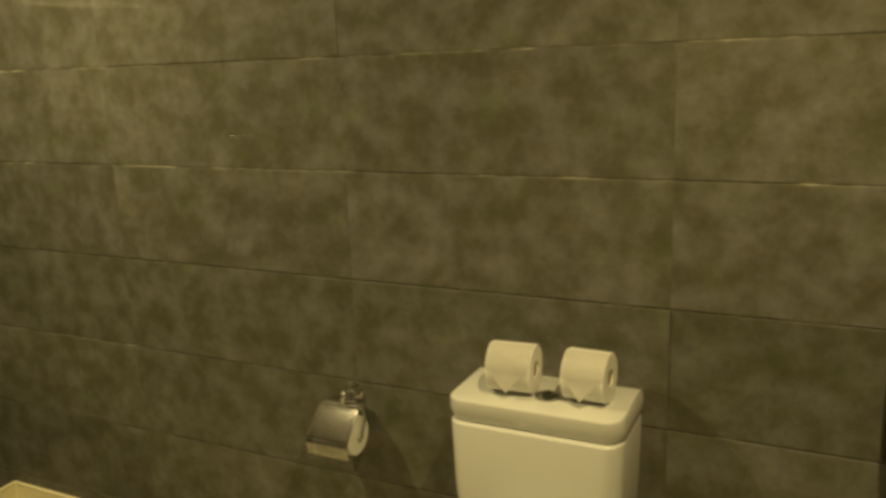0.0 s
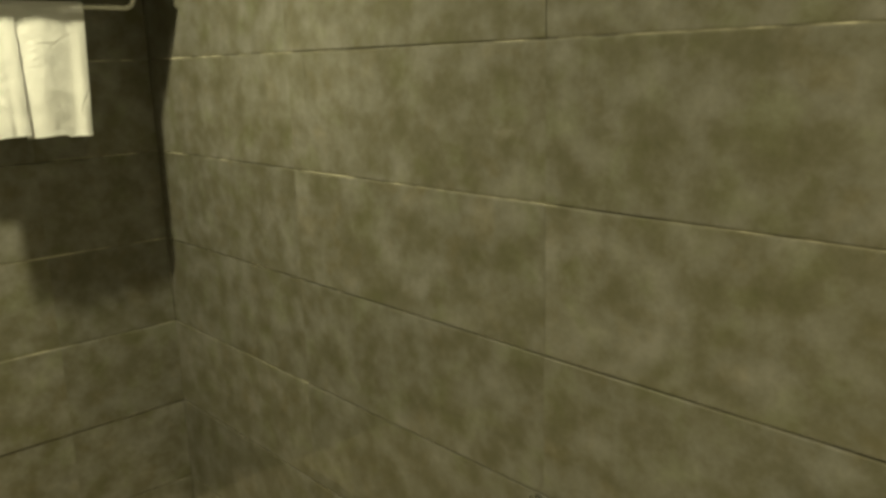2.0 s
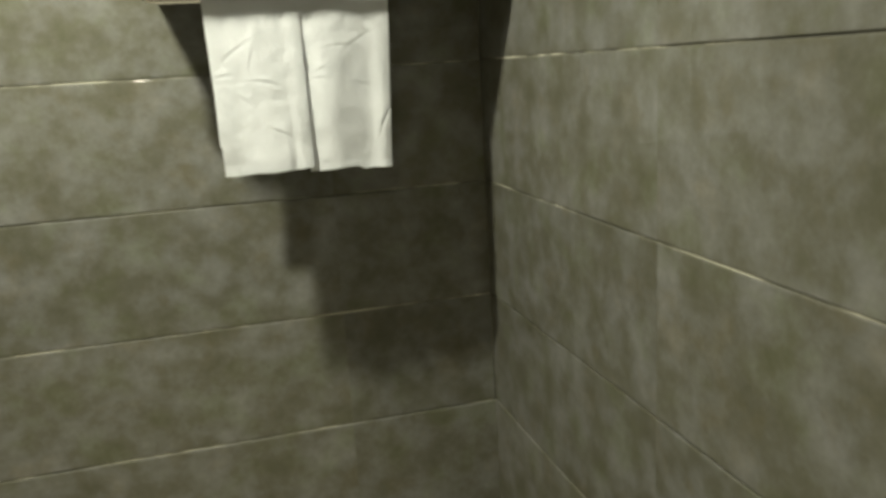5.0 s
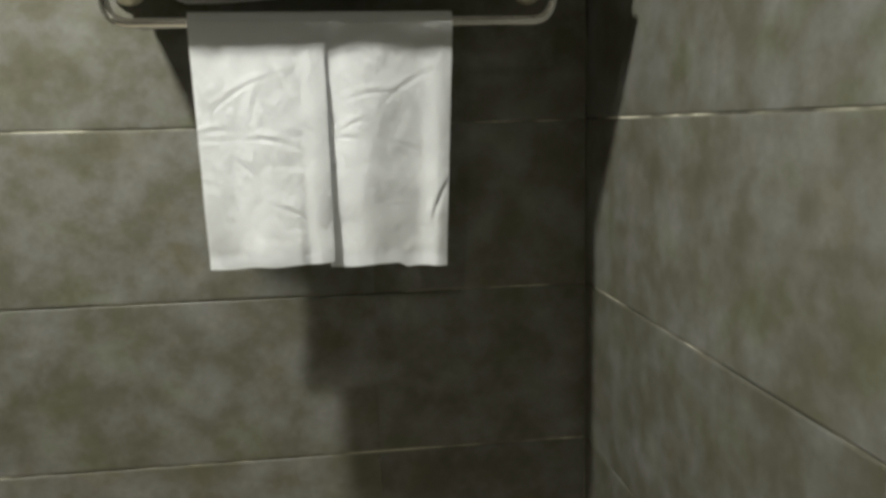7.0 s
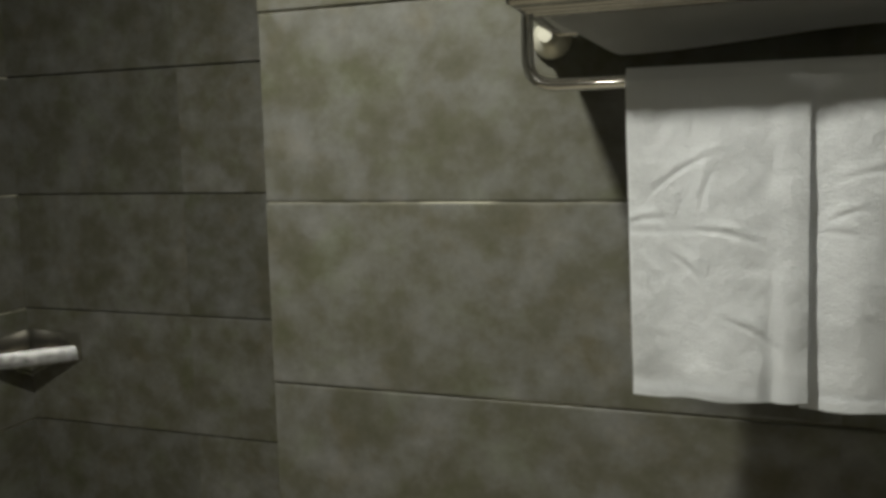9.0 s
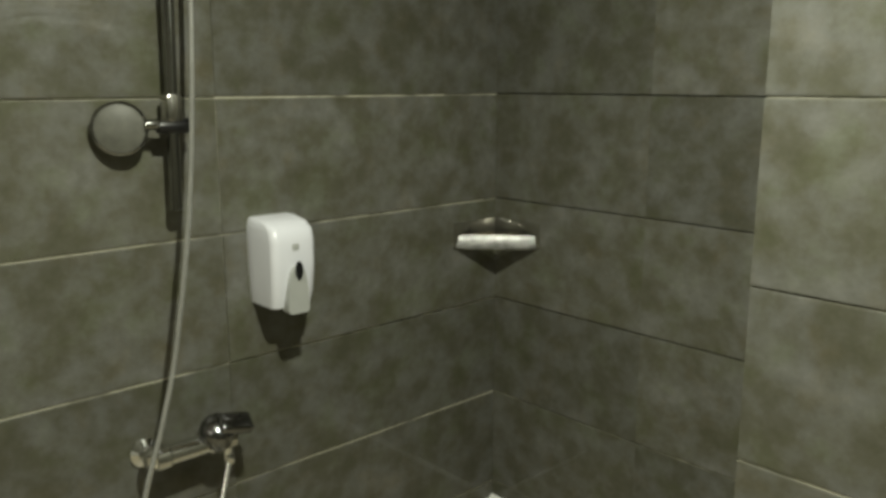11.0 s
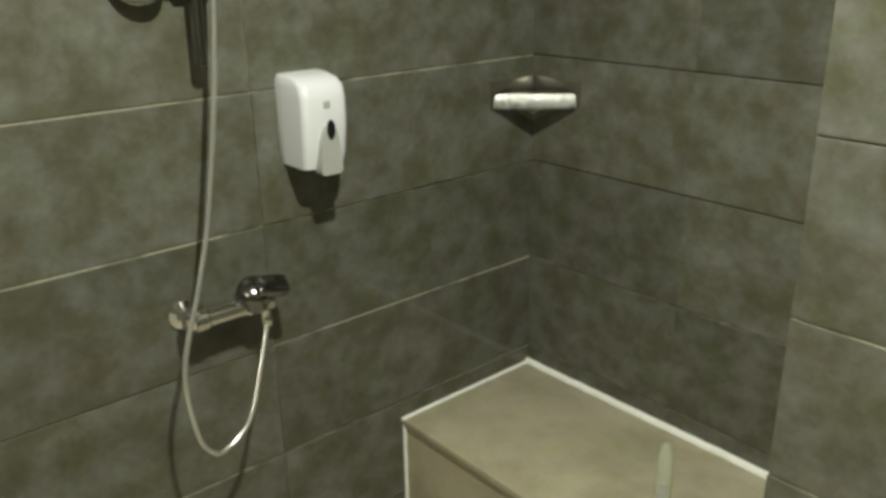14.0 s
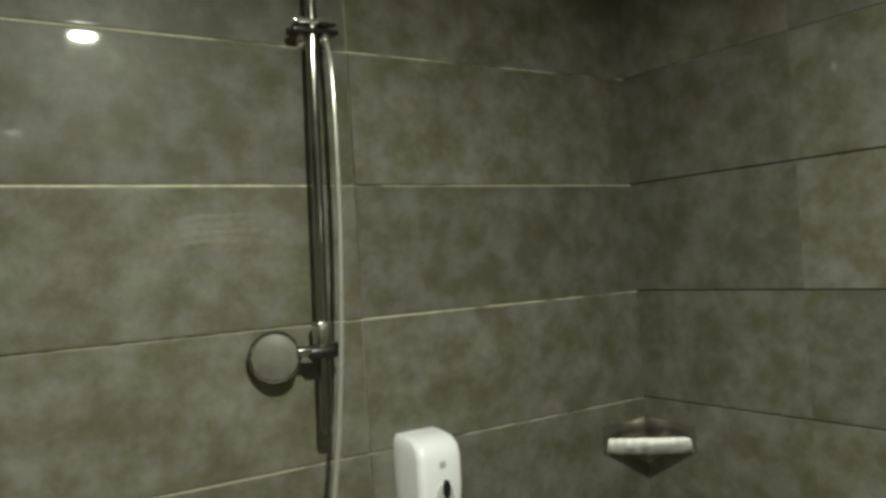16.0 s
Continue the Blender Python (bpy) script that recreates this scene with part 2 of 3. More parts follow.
floor = structure("floor", boxed(XE + 0.08, 0.0, YS, 0.0, -0.2, 0.0), FLOOR_STONE, "grey-beige stone bathroom floor", "floor")
floor_west = structure("floor_west", boxed(XC, XE + 0.078, YS, -1.45, -0.2, 0.0), FLOOR_STONE, "grey-beige stone bathroom floor beside the shower", "floor")

# ---- shower: floor, skirting, bench ----
shower_floor = structure("shower_floor", boxed(XC, XE + 0.002, -1.37, 0.0, -0.2, TRAY), BEIGE, "beige stone shower floor with a square drain", "floor")
kerb = structure("kerb", boxed(XE + 0.004, XE + 0.076, -1.448, 0.0, -0.2, 0.02, bevel=0.006), BEIGE, "beige stone kerb round the shower floor", "kerb")
kerb_front = structure("kerb_front", boxed(XC, XE + 0.002, -1.448, -1.372, -0.2, 0.02, bevel=0.006), BEIGE, "beige stone kerb closing the shower floor", "kerb")

skirting = empty("baseboard", (XC, -0.7, TRAY), "beige stone skirting with a white sealed top", "baseboard", kind="structure")


def under(ob, parent):
    """Hangs a mesh that was built in world coordinates under a thing."""
    ob.parent = parent
    ob.matrix_parent_inverse = parent.matrix_world.inverted()
    return ob


def built(name, bm, material, parent, label="", smooth=True, sharp=35):
    return under(part(name, bm, material, None, label, smooth, sharp), parent)


bpy.context.view_layer.update()
for k in range(3):
    built("slab", boxed(XC + 0.001, XC + 0.026, -0.004 - 0.455 * (k + 1) + 0.0006, -0.004 - 0.455 * k, TRAY + 0.003, KERB - 0.004, bevel=0.0015, seg=1), BEIGE, skirting, smooth=False)
built("top_sealant", pipe([(XC + 0.013, y, KERB - 0.003) for y in np.linspace(-1.37, -0.003, 30)], 0.0095, 8), SEALANT, skirting, "white sealant bead")
built("foot_sealant", pipe([(XC + 0.027, y, TRAY + 0.001) for y in np.linspace(-1.37, -0.003, 30)], 0.005, 8), SEALANT, skirting, "pale sealant bead")

bench = empty("shower_bench", ((XC + XE) / 2, 0.25, TRAY), "built-in beige stone shower bench with white sealed edges", "bench")
bpy.context.view_layer.update()
built("top", boxed(XC + 0.002, XE - 0.002, -0.008, YD - 0.002, BENCH - 0.022, BENCH, bevel=0.003), BEIGE, bench)
built("front_panel", boxed(XC + 0.002, XE - 0.002, 0.0, 0.02, TRAY + 0.002, BENCH - 0.024, bevel=0.001, seg=1), BEIGE, bench)
built("core", boxed(XC + 0.004, XE - 0.004, 0.022, YD - 0.004, TRAY + 0.002, BENCH - 0.026), DARK_GROUT, bench)
wob = [random.uniform(-0.0012, 0.0012) for _ in range(80)]
built("back_sealant", pipe([(x, YD - 0.006 + wob[i], BENCH + 0.004 + wob[i + 30]) for i, x in enumerate(np.linspace(XC + 0.002, XE - 0.002, 30))], 0.0125, 8), SEALANT, bench, "thick white sealant bead")
built("side_sealant", pipe([(XC + 0.004 + wob[i], y, BENCH + 0.002) for i, y in enumerate(np.linspace(-0.012, YD, 20))], 0.0065, 8), SEALANT, bench, "white sealant bead")
built("corner_sealant", pipe([(XC + 0.004 + wob[i], -0.003, z) for i, z in enumerate(np.linspace(KERB, BENCH - 0.015, 16))], 0.006, 8), SEALANT, bench, "white sealant bead")
built("inner_sealant", pipe([(XC + 0.028, -0.003 + wob[i], z) for i, z in enumerate(np.linspace(TRAY, KERB, 8))], 0.0045, 8), SEALANT, bench)
built("foot_sealant", pipe([(x, -0.003 + wob[i], TRAY + 0.001) for i, x in enumerate(np.linspace(XC + 0.02, XE, 30))], 0.005, 8), SEALANT, bench)
built("end_sealant", boxed(XE - 0.014, XE - 0.002, -0.016, 0.0, BENCH - 0.03, BENCH + 0.003, bevel=0.003), SEALANT, bench)


def floor_drain(x, y, size):
    d = empty("floor_drain", (x, y, TRAY), "square dark metal floor drain with ribbed grate", "drain")
    h = size / 2
    part("frame", boxed(-h, h, -h, h, 0.001, 0.003), DRAIN, d)
    bm = bmesh.new()
    for s in (-1, 1):
        box(bm, -h, h, s * h - 0.004, s * h + 0.004, 0.001, 0.006)
        box(bm, s * h - 0.004, s * h + 0.004, -h, h, 0.001, 0.0065)
    part("rim", bm, DRAIN, d, smooth=False)
    for i in range(7):
        v = -h + 0.012 + i * (size - 0.024) / 6
        part("rib", boxed(-h + 0.008, 0, v - 0.003, v + 0.003, 0.003, 0.007), STEEL if i % 2 == 1 else DRAIN, d, smooth=False)
        part("rib", boxed(v - 0.003, v + 0.003, -h + 0.008, h - 0.008, 0.003, 0.0062) if v > 0 else boxed(0, h - 0.008, v - 0.003, v + 0.003, 0.003, 0.0062), DRAIN, d, smooth=False)
    return d


floor_drain(-2.062, -0.348, 0.114)


# ---- toiletries on the bench ----
def shampoo_tube(x, y, turn):
    t = empty("shampoo_tube", (x, y, BENCH), "pale green translucent shampoo tube standing on the bench", "bottle")
    t.matrix_world = pose(x, y, BENCH, 0, 0, turn)
    bm = bmesh.new()
    rings, seg = [], 28
    for i in range(25):
        f = i / 24
        h = 0.034 + 0.196 * f
        a = 0.0185 * (1 - max(0.0, (f - 0.72) / 0.30) ** 2.2) ** 0.5
        b = 0.0175 * (1 - f) ** 0.6 + 0.0012
        rings.append([bm.verts.new((a * math.cos(2 * math.pi * k / seg), b * math.sin(2 * math.pi * k / seg), h)) for k in range(seg)])
    for p, q in zip(rings, rings[1:]):
        for k in range(seg):
            bm.faces.new((p[k], p[(k + 1) % seg], q[(k + 1) % seg], q[k]))
    bm.faces.new(list(reversed(rings[0])))
    bm.faces.new(rings[-1])
    body = part("body", bm, TUBE, t)
    part("cap", lathe([(0.016, 0), (0.0175, 0.002), (0.0175, 0.031), (0.016, 0.033)], 28), MILK, t, "milky screw cap")
    part("label", boxed(-0.008, 0.008, -0.0178, -0.0165, 0.08, 0.14), PLASTIC_GREY, body, "small grey printed mark", smooth=False)
    return t


def blue_cap_bottle(x, y, body, words):
    t = empty("toiletry_bottle", (x, y, BENCH), words, "bottle", "blue-capped bottles")
    part("body", lathe([(0.0095, 0), (0.0115, 0.002), (0.0115, 0.122), (0.010, 0.132), (0.007, 0.136)], 24), body, t)
    part("cap", lathe([(0.0125, 0.132), (0.0135, 0.134), (0.0135, 0.160), (0.0120, 0.164)], 24), NAVY, t, "navy blue screw cap")
    return t


shampoo_tube(-1.533, 0.132, 22)
blue_cap_bottle(-1.372, 0.076, MILK, "slim milky bottle with a navy cap on the bench")
blue_cap_bottle(-1.352, 0.106, CLEAR, "slim clear bottle with a navy cap on the bench")


# ---- shower fittings on the west wall ----
RX, RY = XC + 0.045, -0.482              # riser pipe
column = empty("shower_column", (XC, RY, 0.85), "chrome shower column with mixer, riser pipe and slide holder", "shower")
bpy.context.view_layer.update()
MZ = 0.842
built("riser_pipe", pipe([(RX, RY - 0.022 * (2.3 - z), z) for z in np.linspace(1.362, ZC - 0.001, 40)], 0.0125), DARK_CHROME, column)
for z in (2.20,):
    bm = lathe([(0.017, 0), (0.017, 0.006), (0.009, 0.012), (0.009, 0.05)], 20, pose(XC, RY - 0.022 * (2.3 - z), z, 0, 90, 0))
    built("wall_bracket", bm, CHROME, column)
bm = box(bmesh.new(), RX - 0.016, RX + 0.020, RY - 0.046, RY + 0.050, 2.222, 2.236, bevel=0.004)
built("crossbar", bm, CHROME, column, "flat chrome crossbar")
bm = box(bmesh.new(), RX - 0.012, RX + 0.02, RY - 0.05, RY + 0.054, 2.205, 2.216, bevel=0.003)
built("crossbar_grip", bm, BLACK, column, "black grip under the crossbar")
# slide holder
SZ = 1.555
sy = RY - 0.022 * (2.3 - SZ)
slider = built("slide_holder", boxed(RX - 0.018, RX + 0.022, sy - 0.018, sy + 0.014, SZ - 0.012, SZ + 0.042, bevel=0.006), STEEL, column, "grey slide holder")
built("holder_knob", lathe([(0.012, 0), (0.016, 0.004), (0.016, 0.018), (0.012, 0.022)], 24, pose(RX + 0.006, sy + 0.012, SZ - 0.022, -90, 0, 0)), BLACK, column, "dark round clamp knob")
built("holder_arm", lathe([(0.014, 0), (0.014, 0.05), (0.012, 0.054)], 20, pose(RX + 0.01, sy + 0.016, SZ - 0.022, 90, 0, 0)), BLACK, column)
# mixer
ML, MR = -0.612, -0.40
built("mixer_body", lathe([(0.018, 0), (0.027, 0.004), (0.027, 0.032), (0.0225, 0.037), (0.0225, 0.122), (0.027, 0.127), (0.027, 0.185), (0.02, 0.192)], 28, pose(XC + 0.062, ML + 0.012, MZ, -90, 0, 0)), CHROME, column, "chrome mixer barrel")
for y in (ML + 0.02, ML + 0.17):
    built("wall_union", lathe([(0.033, 0), (0.032, 0.008), (0.018, 0.016), (0.016, 0.055)], 28, pose(XC, y, MZ - 0.004, 0, 90, 0)), CHROME, column)
built("elbow", lathe([(0.016, 0), (0.022, 0.005), (0.024, 0.02), (0.022, 0.035), (0.012, 0.042)], 24, pose(XC + 0.062, ML + 0.018, MZ - 0.016, 0, 0, 0)), CHROME, column)
built("mixer_head", lathe([(0.030, -0.006), (0.038, 0.0), (0.039, 0.036), (0.036, 0.046), (0.026, 0.056), (0.010, 0.060)], 32, pose(XC + 0.056, ML + 0.160, MZ + 0.004, 6, 38, 0)), BLACK_CHROME, column, "domed chrome mixer head")
bm = boxed(-0.024, 0.024, -0.022, 0.056, -0.012, 0.015, bevel=0.009, seg=3)
bmesh.ops.transform(bm, verts=bm.verts, matrix=pose(XC + 0.092, ML + 0.172, MZ + 0.044, -14, 35, -10))
built("lever", bm, BLACK_CHROME, column, "chrome mixer lever")
built("hose_outlet", lathe([(0.010, -0.02), (0.012, 0), (0.012, 0.02)], 18, pose(XC + 0.075, ML + 0.178, MZ - 0.035)), CHROME, column)

hand_shower = empty("hand_shower", (RX + 0.03, -0.6, 1.54), "round chrome hand shower hung sideways in its holder", "hand shower")
bpy.context.view_layer.update()
hm = pose(XC + 0.030, -0.602, 1.531, 0, 86, -17)
built("head", lathe([(0.030, -0.016), (0.046, -0.012), (0.053, -0.004), (0.054, 0.004), (0.051, 0.008), (0.049, 0.009), (0.047, 0.005)], 48, hm), DARK_CHROME, hand_shower, "round chrome shower head")
# The plate is painted in the tile's tone, replacing a mirrored wall.
built("face_plate", lathe([(0.046, 0.0045), (0.0475, 0.0055), (0.044, 0.0075), (0.010, 0.009)], 48, hm), simple("wall_toned_plate", (0.105, 0.104, 0.088), 0.5, spots=0.2, scale=40), hand_shower, "face plate coloured like the wall it mirrors")
built("handle", pipe(spline([(XC + 0.050, -0.560, 1.537), (XC + 0.054, -0.540, 1.538), (XC + 0.056, -0.515, 1.538), (XC + 0.056, -0.490, 1.537)]), 0.0105), DARK_CHROME, hand_shower)

hose = empty("shower_hose", (XC + 0.08, -0.5, 1.0), "silver-grey shower hose looping below the mixer", "hose")
bpy.context.view_layer.update()
line = spline([(XC + 0.055, -0.458, 2.205), (XC + 0.078, -0.458, 2.10), (XC + 0.085, -0.465, 1.76), (XC + 0.097, -0.495, 1.41), (XC + 0.118, -0.554, 1.10), (XC + 0.135, -0.602, 0.948),
               (XC + 0.155, -0.662, 0.787), (XC + 0.165, -0.658, 0.645), (XC + 0.165, -0.632, 0.590), (XC + 0.16, -0.600, 0.577), (XC + 0.145, -0.532, 0.614), (XC + 0.11, -0.475, 0.712), (XC + 0.08, -0.432, 0.80)], 12)
built("hose_nut", lathe([(0.009, 0), (0.0105, 0.003), (0.0105, 0.022), (0.008, 0.026)], 16, pose(XC + 0.055, -0.458, 2.180)), CHROME, hose, "chrome hose nut")
built("hose_nut", lathe([(0.009, 0), (0.0105, 0.003), (0.0105, 0.022), (0.008, 0.026)], 16, pose(XC + 0.080, -0.432, 0.788)), CHROME, hose, "chrome hose nut")
built("tube", pipe(line, 0.0056, 14), simple("silver_hose", (0.66, 0.66, 0.64), 0.22, 0.75, spots=0.05), hose)


def soap_dispenser(y, z):
    d = empty("soap_dispenser", (XC, y, z), "white plastic wall soap dispenser with a grey push lever", "dispenser")
    # across y, out from the wall along x, up z
    bm = bmesh.new()
    secs = [(0.0, 0.052, 0.098), (0.03, 0.055, 0.106), (0.09, 0.057, 0.112), (0.150, 0.057, 0.112), (0.175, 0.056, 0.106), (0.190, 0.054, 0.088), (0.199, 0.049, 0.05)]
    rings = []
    for h, w, dep in secs:
        r = 0.018
        ring = [(0.0, -w), (dep - r, -w)]
        ring += [(dep - r + r * math.sin(a), -w + r - r * math.cos(a)) for a in (math.pi / 2 * i / 6 for i in range(1, 7))]
        ring += [(dep - r + r * math.cos(a), w - r + r * math.sin(a)) for a in (math.pi / 2 * i / 6 for i in range(0, 7))]
        ring += [(0.0, w)]
        rings.append([bm.verts.new((a, b, h)) for a, b in ring])
    n = len(rings[0])
    for p, q in zip(rings, rings[1:]):
        for k in range(n):
            bm.faces.new((p[k], p[(k + 1) % n], q[(k + 1) % n], q[k]))
    bm.faces.new(list(reversed(rings[0])))
    bm.faces.new(rings[-1])
    bmesh.ops.recalc_face_normals(bm, faces=bm.faces)
    body = part("body", bm, PLASTIC, d, sharp=50)
    # push lever: an arched tongue that widens downwards
    bm = bmesh.new()
    pts = [(0.0, 0.098), (0.010, 0.094), (0.017, 0.082), (0.022, 0.062), (0.026, 0.035), (0.028, 0.0), (0.026, -0.008), (0.020, -0.012)]
    prof = [(-a, b) for a, b in reversed(pts)] + pts[1:]
    top = [bm.verts.new((0.121 + 0.003 * math.cos(a * 55), a, b)) for a, b in prof]
    back = [bm.verts.new((0.095, a, b)) for a, b in prof]
    bm.faces.new(top)
    bm.faces.new(list(reversed(back)))
    for k in range(len(prof)):
        k2 = (k + 1) % len(prof)
        bm.faces.new((top[k], back[k], back[k2], top[k2]))
    bmesh.ops.recalc_face_normals(bm, faces=bm.faces)
    lever = part("push_lever", bm, PLASTIC_GREY, d, "pale grey push lever")
    bm = lathe([(0.0098, 0), (0.0098, 0.003)], 24, Matrix.Diagonal((1, 1, 1, 1)))
    bmesh.ops.transform(bm, verts=bm.verts, matrix=pose(0.1235, 0, 0.088, 0, 90, 0) @ Matrix.Diagonal((2.1, 1, 1, 1)))
    part("window", bm, BLACK, lever, "dark oval window")
    part("emblem", boxed(0.1115, 0.1132, -0.008, 0.008, 0.132, 0.146, bevel=0.002), PLASTIC_GREY, body, "small grey emblem")
    return d


soap_dispenser(-0.263, 1.122)


def corner_dish(z):
    """A chrome corner dish across the angle of the two shower walls."""
    d = empty("corner_soap_dish", (XC, YD, z), "chrome corner soap dish in the shower angle", "soap dish")
    leg = 0.175
    n = 14
    front = []
    for i in range(n + 1):
        t = i / n
        a, b = Vector((0.0, -leg)), Vector((leg, 0.0))
        m = a.lerp(b, t) + Vector((1, -1)).normalized() * 0.001 * math.sin(math.pi * t)
        front.append(m)
    bm = bmesh.new()
    rows = []
    for zz, inset in ((0.036, 0.006), (0.033, 0.005), (0.001, 0.0), (-0.003, 0.002)):
        rows.append([bm.verts.new((q.x - inset, q.y + inset, zz)) for q in front])
    for p, q in zip(rows, rows[1:]):
        for k in range(n):
            bm.faces.new((p[k], p[k + 1], q[k + 1], q[k]))
    bmesh.ops.solidify(bm, geom=bm.faces[:], thickness=0.003)
    # Chrome with a coarse random mottle in tone and relief.
    part("front_band", bm, simple("mottled_chrome", (0.50, 0.50, 0.50), 0.24, 1.0, spots=0.3, scale=60, relief=0.0014), d, "bright mottled chrome front band")
    for k in range(3):
        r = 0.040 + 0.048 * k
        part("tray_bar", pipe([(0.006, -r, 0.004), (r, -0.006, 0.004)], 0.0035, 8), STEEL, d)
    for a in (boxed(0.002, 0.007, -leg, -0.004, -0.002, 0.074, bevel=0.0015), boxed(0.008, leg, -0.007, -0.002, -0.002, 0.074, bevel=0.0015)):
        part("wall_flange", a, STEEL, d, "dull steel wall flange")
    return d


corner_dish(1.160)

# ---- towel rack on the north wall ----
RXL, RXR, RAILY, RAILZ = -0.765, -0.118, -0.210, 1.746
SHY, SHZ = -0.297, 1.831
rack = empty("towel_rack", ((RXL + RXR) / 2, 0, RAILZ), "chrome wall towel rack with rod shelf and rail", "towel rack")
bpy.context.view_layer.update()
built("rail", pipe(corner_line([(RXL, RAILY, SHZ), (RXL, RAILY, RAILZ), (RXR, RAILY, RAILZ), (RXR, RAILY, SHZ)], 0.035), 0.0075), CHROME, rack)
for x in (RXL, RXR):
    built("side_arm", boxed(x - 0.0035, x + 0.0035, SHY, -0.004, SHZ - 0.006, SHZ + 0.006, bevel=0.002), CHROME, rack)
for i, y in enumerate((SHY + 0.004, SHY + 0.026, SHY + 0.048, SHY + 0.070, SHY + 0.092, -0.028)):
    built("shelf_rod", pipe([(RXL + 0.002, y, SHZ), (RXR - 0.002, y, SHZ)], 0.0058 if i else 0.008, 12), STEEL, rack)
for x in (RXL - 0.012, RXR + 0.010):
    built("wall_flange", lathe([(0.028, 0), (0.028, 0.006), (0.023, 0.016), (0.013, 0.024), (0.010, 0.05)], 32, pose(x, -0.001, SHZ - 0.004, 90, 0, 0)), NICKEL, rack, "round domed wall flange")


def cloth_grid(nx, nz, f, thick):
    bm = bmesh.new()
    vs = [[bm.verts.new(f(i / nx, j / nz)) for i in range(nx + 1)] for j in range(nz + 1)]
    for j in range(nz):
        for i in range(nx):
            bm.faces.new((vs[j][i], vs[j][i + 1], vs[j + 1][i + 1], vs[j + 1][i]))
    bmesh.ops.solidify(bm, geom=bm.faces[:], thickness=thick)
    bmesh.ops.recalc_face_normals(bm, faces=bm.faces)
    return bm


def hand_towel(top, bottom, drop_front, seed, relief, creases, corner=0.0):
    """A folded towel laid over the rail: top and bottom give its two edges; relief is its fold profile across."""
    t = empty("hand_towel", (sum(top) / 2, RAILY, RAILZ), "white terry hand towel folded over the rail", "towel", "towels on the rail")
    bpy.context.view_layer.update()
    back = 0.30
    arc = math.pi * 0.015
    total = drop_front + arc + back

    def at(u, v):
        s = v * total
        x = top[0] + (top[1] - top[0]) * u
        if s < drop_front:
            d = drop_front - s
            f = d / drop_front
            z = RAILZ - d
            x = x * (1 - f) + (bottom[0] + (bottom[1] - bottom[0]) * u) * f
            out = relief(u, f)
            for cu, cv, ang, ln, amp in creases:
                du, dv = (u - cu) * 0.18, cv * drop_front - d
                along = du * math.cos(ang) + dv * math.sin(ang)
                across = -du * math.sin(ang) + dv * math.cos(ang) + 0.10 * along * along / ln
                k = math.exp(-(along / ln) ** 2)
                out += 0.36 * amp * k * (0.7 * math.exp(-((across - 0.003) / 0.0055) ** 2) - 1.1 * math.exp(-((across + 0.004) / 0.0026) ** 2))
            out -= 0.0005 * math.exp(-((d - 0.47 * drop_front) / 0.003) ** 2) * max(0.0, 0.4 + 2.0 * noise.noise(Vector((x * 14, 1.7, seed))))
            out += 0.0060 * f * noise.noise(Vector((x * 11, z * 9, seed))) + 0.0013 * noise.noise(Vector((x * 35, z * 30, seed + 5))) + 0.0004 * noise.noise(Vector((x * 110, z * 90, seed + 9)))
            z -= 0.004 * f * math.sin(3.0 * u + seed) + 0.004 * f * noise.noise(Vector((x * 20, 0, seed))) + corner * f * (1 / (1 + math.exp((0.62 - u) * 60)))
            return (x, RAILY - 0.015 - max(out, -0.011), z)
        if s < drop_front + arc:
            a = (s - drop_front) / 0.015
            return (x, RAILY - 0.015 * math.cos(a), RAILZ + 0.015 * math.sin(a))
        d = s - drop_front - arc
        return (x + (sum(bottom) / 2 - x) * 0.06 * min(1.0, d / 0.05), RAILY + 0.015 + 0.11 * d, RAILZ - d)

    cloth = built("cloth", cloth_grid(110, 290, at, 0.007), TERRY, t, sharp=80)
    part("hem", cloth_grid(110, 3, lambda u, v: (lambda q: (q[0], q[1] - 0.0025, q[2]))(at(u, v * 0.02)), 0.004), TERRY, cloth, "stitched hem band", sharp=80)
    return t


def bell(x, c, w):
    return math.exp(-((x - c) / w) ** 2)


hand_towel((-0.651, -0.4625), (-0.640, -0.4575), 0.352, 1,
           lambda u, f: 0.003 + 0.008 * f * bell(u, 0.62, 0.35) + 0.006 * f ** 0.5 * bell(u, 0.93, 0.12) - 0.004 * f * bell(u, 0.25, 0.16) + 0.006 * bell(f, 0.96, 0.10) * bell(u, 0.45, 0.3) - 0.006 * f * bell(u, 0.8, 0.05) * f ** 3,
           [(0.30, 0.27, 0.55, 0.036, 0.0028), (0.10, 0.42, 0.15, 0.016, 0.0035), (0.58, 0.47, -0.25, 0.024, 0.004), (0.36, 0.58, -0.8, 0.020, 0.003), (0.70, 0.77, -0.55, 0.026, 0.0035), (0.42, 0.34, 1.3, 0.03, 0.002)])
hand_towel((-0.4665, -0.273), (-0.4640, -0.290), 0.356, 2,
           lambda u, f: 0.002 + 0.012 * f ** 0.5 * bell(u, 0.33, 0.20) + 0.010 * f * bell(u, 0.92, 0.10) - 0.008 * f ** 0.4 * bell(u, 0.0, 0.15) - 0.002 * bell(u, 0.74, 0.12),
           [(0.62, 0.25, 0.6, 0.036, 0.0028), (0.36, 0.28, 0.12, 0.030, 0.0025), (0.22, 0.40, 0.35, 0.016, 0.003), (0.20, 0.455, -0.1, 0.014, 0.003), (0.70, 0.50, -0.4, 0.022, 0.002), (0.90, 0.72, 1.2, 0.03, 0.006)], 0.010)


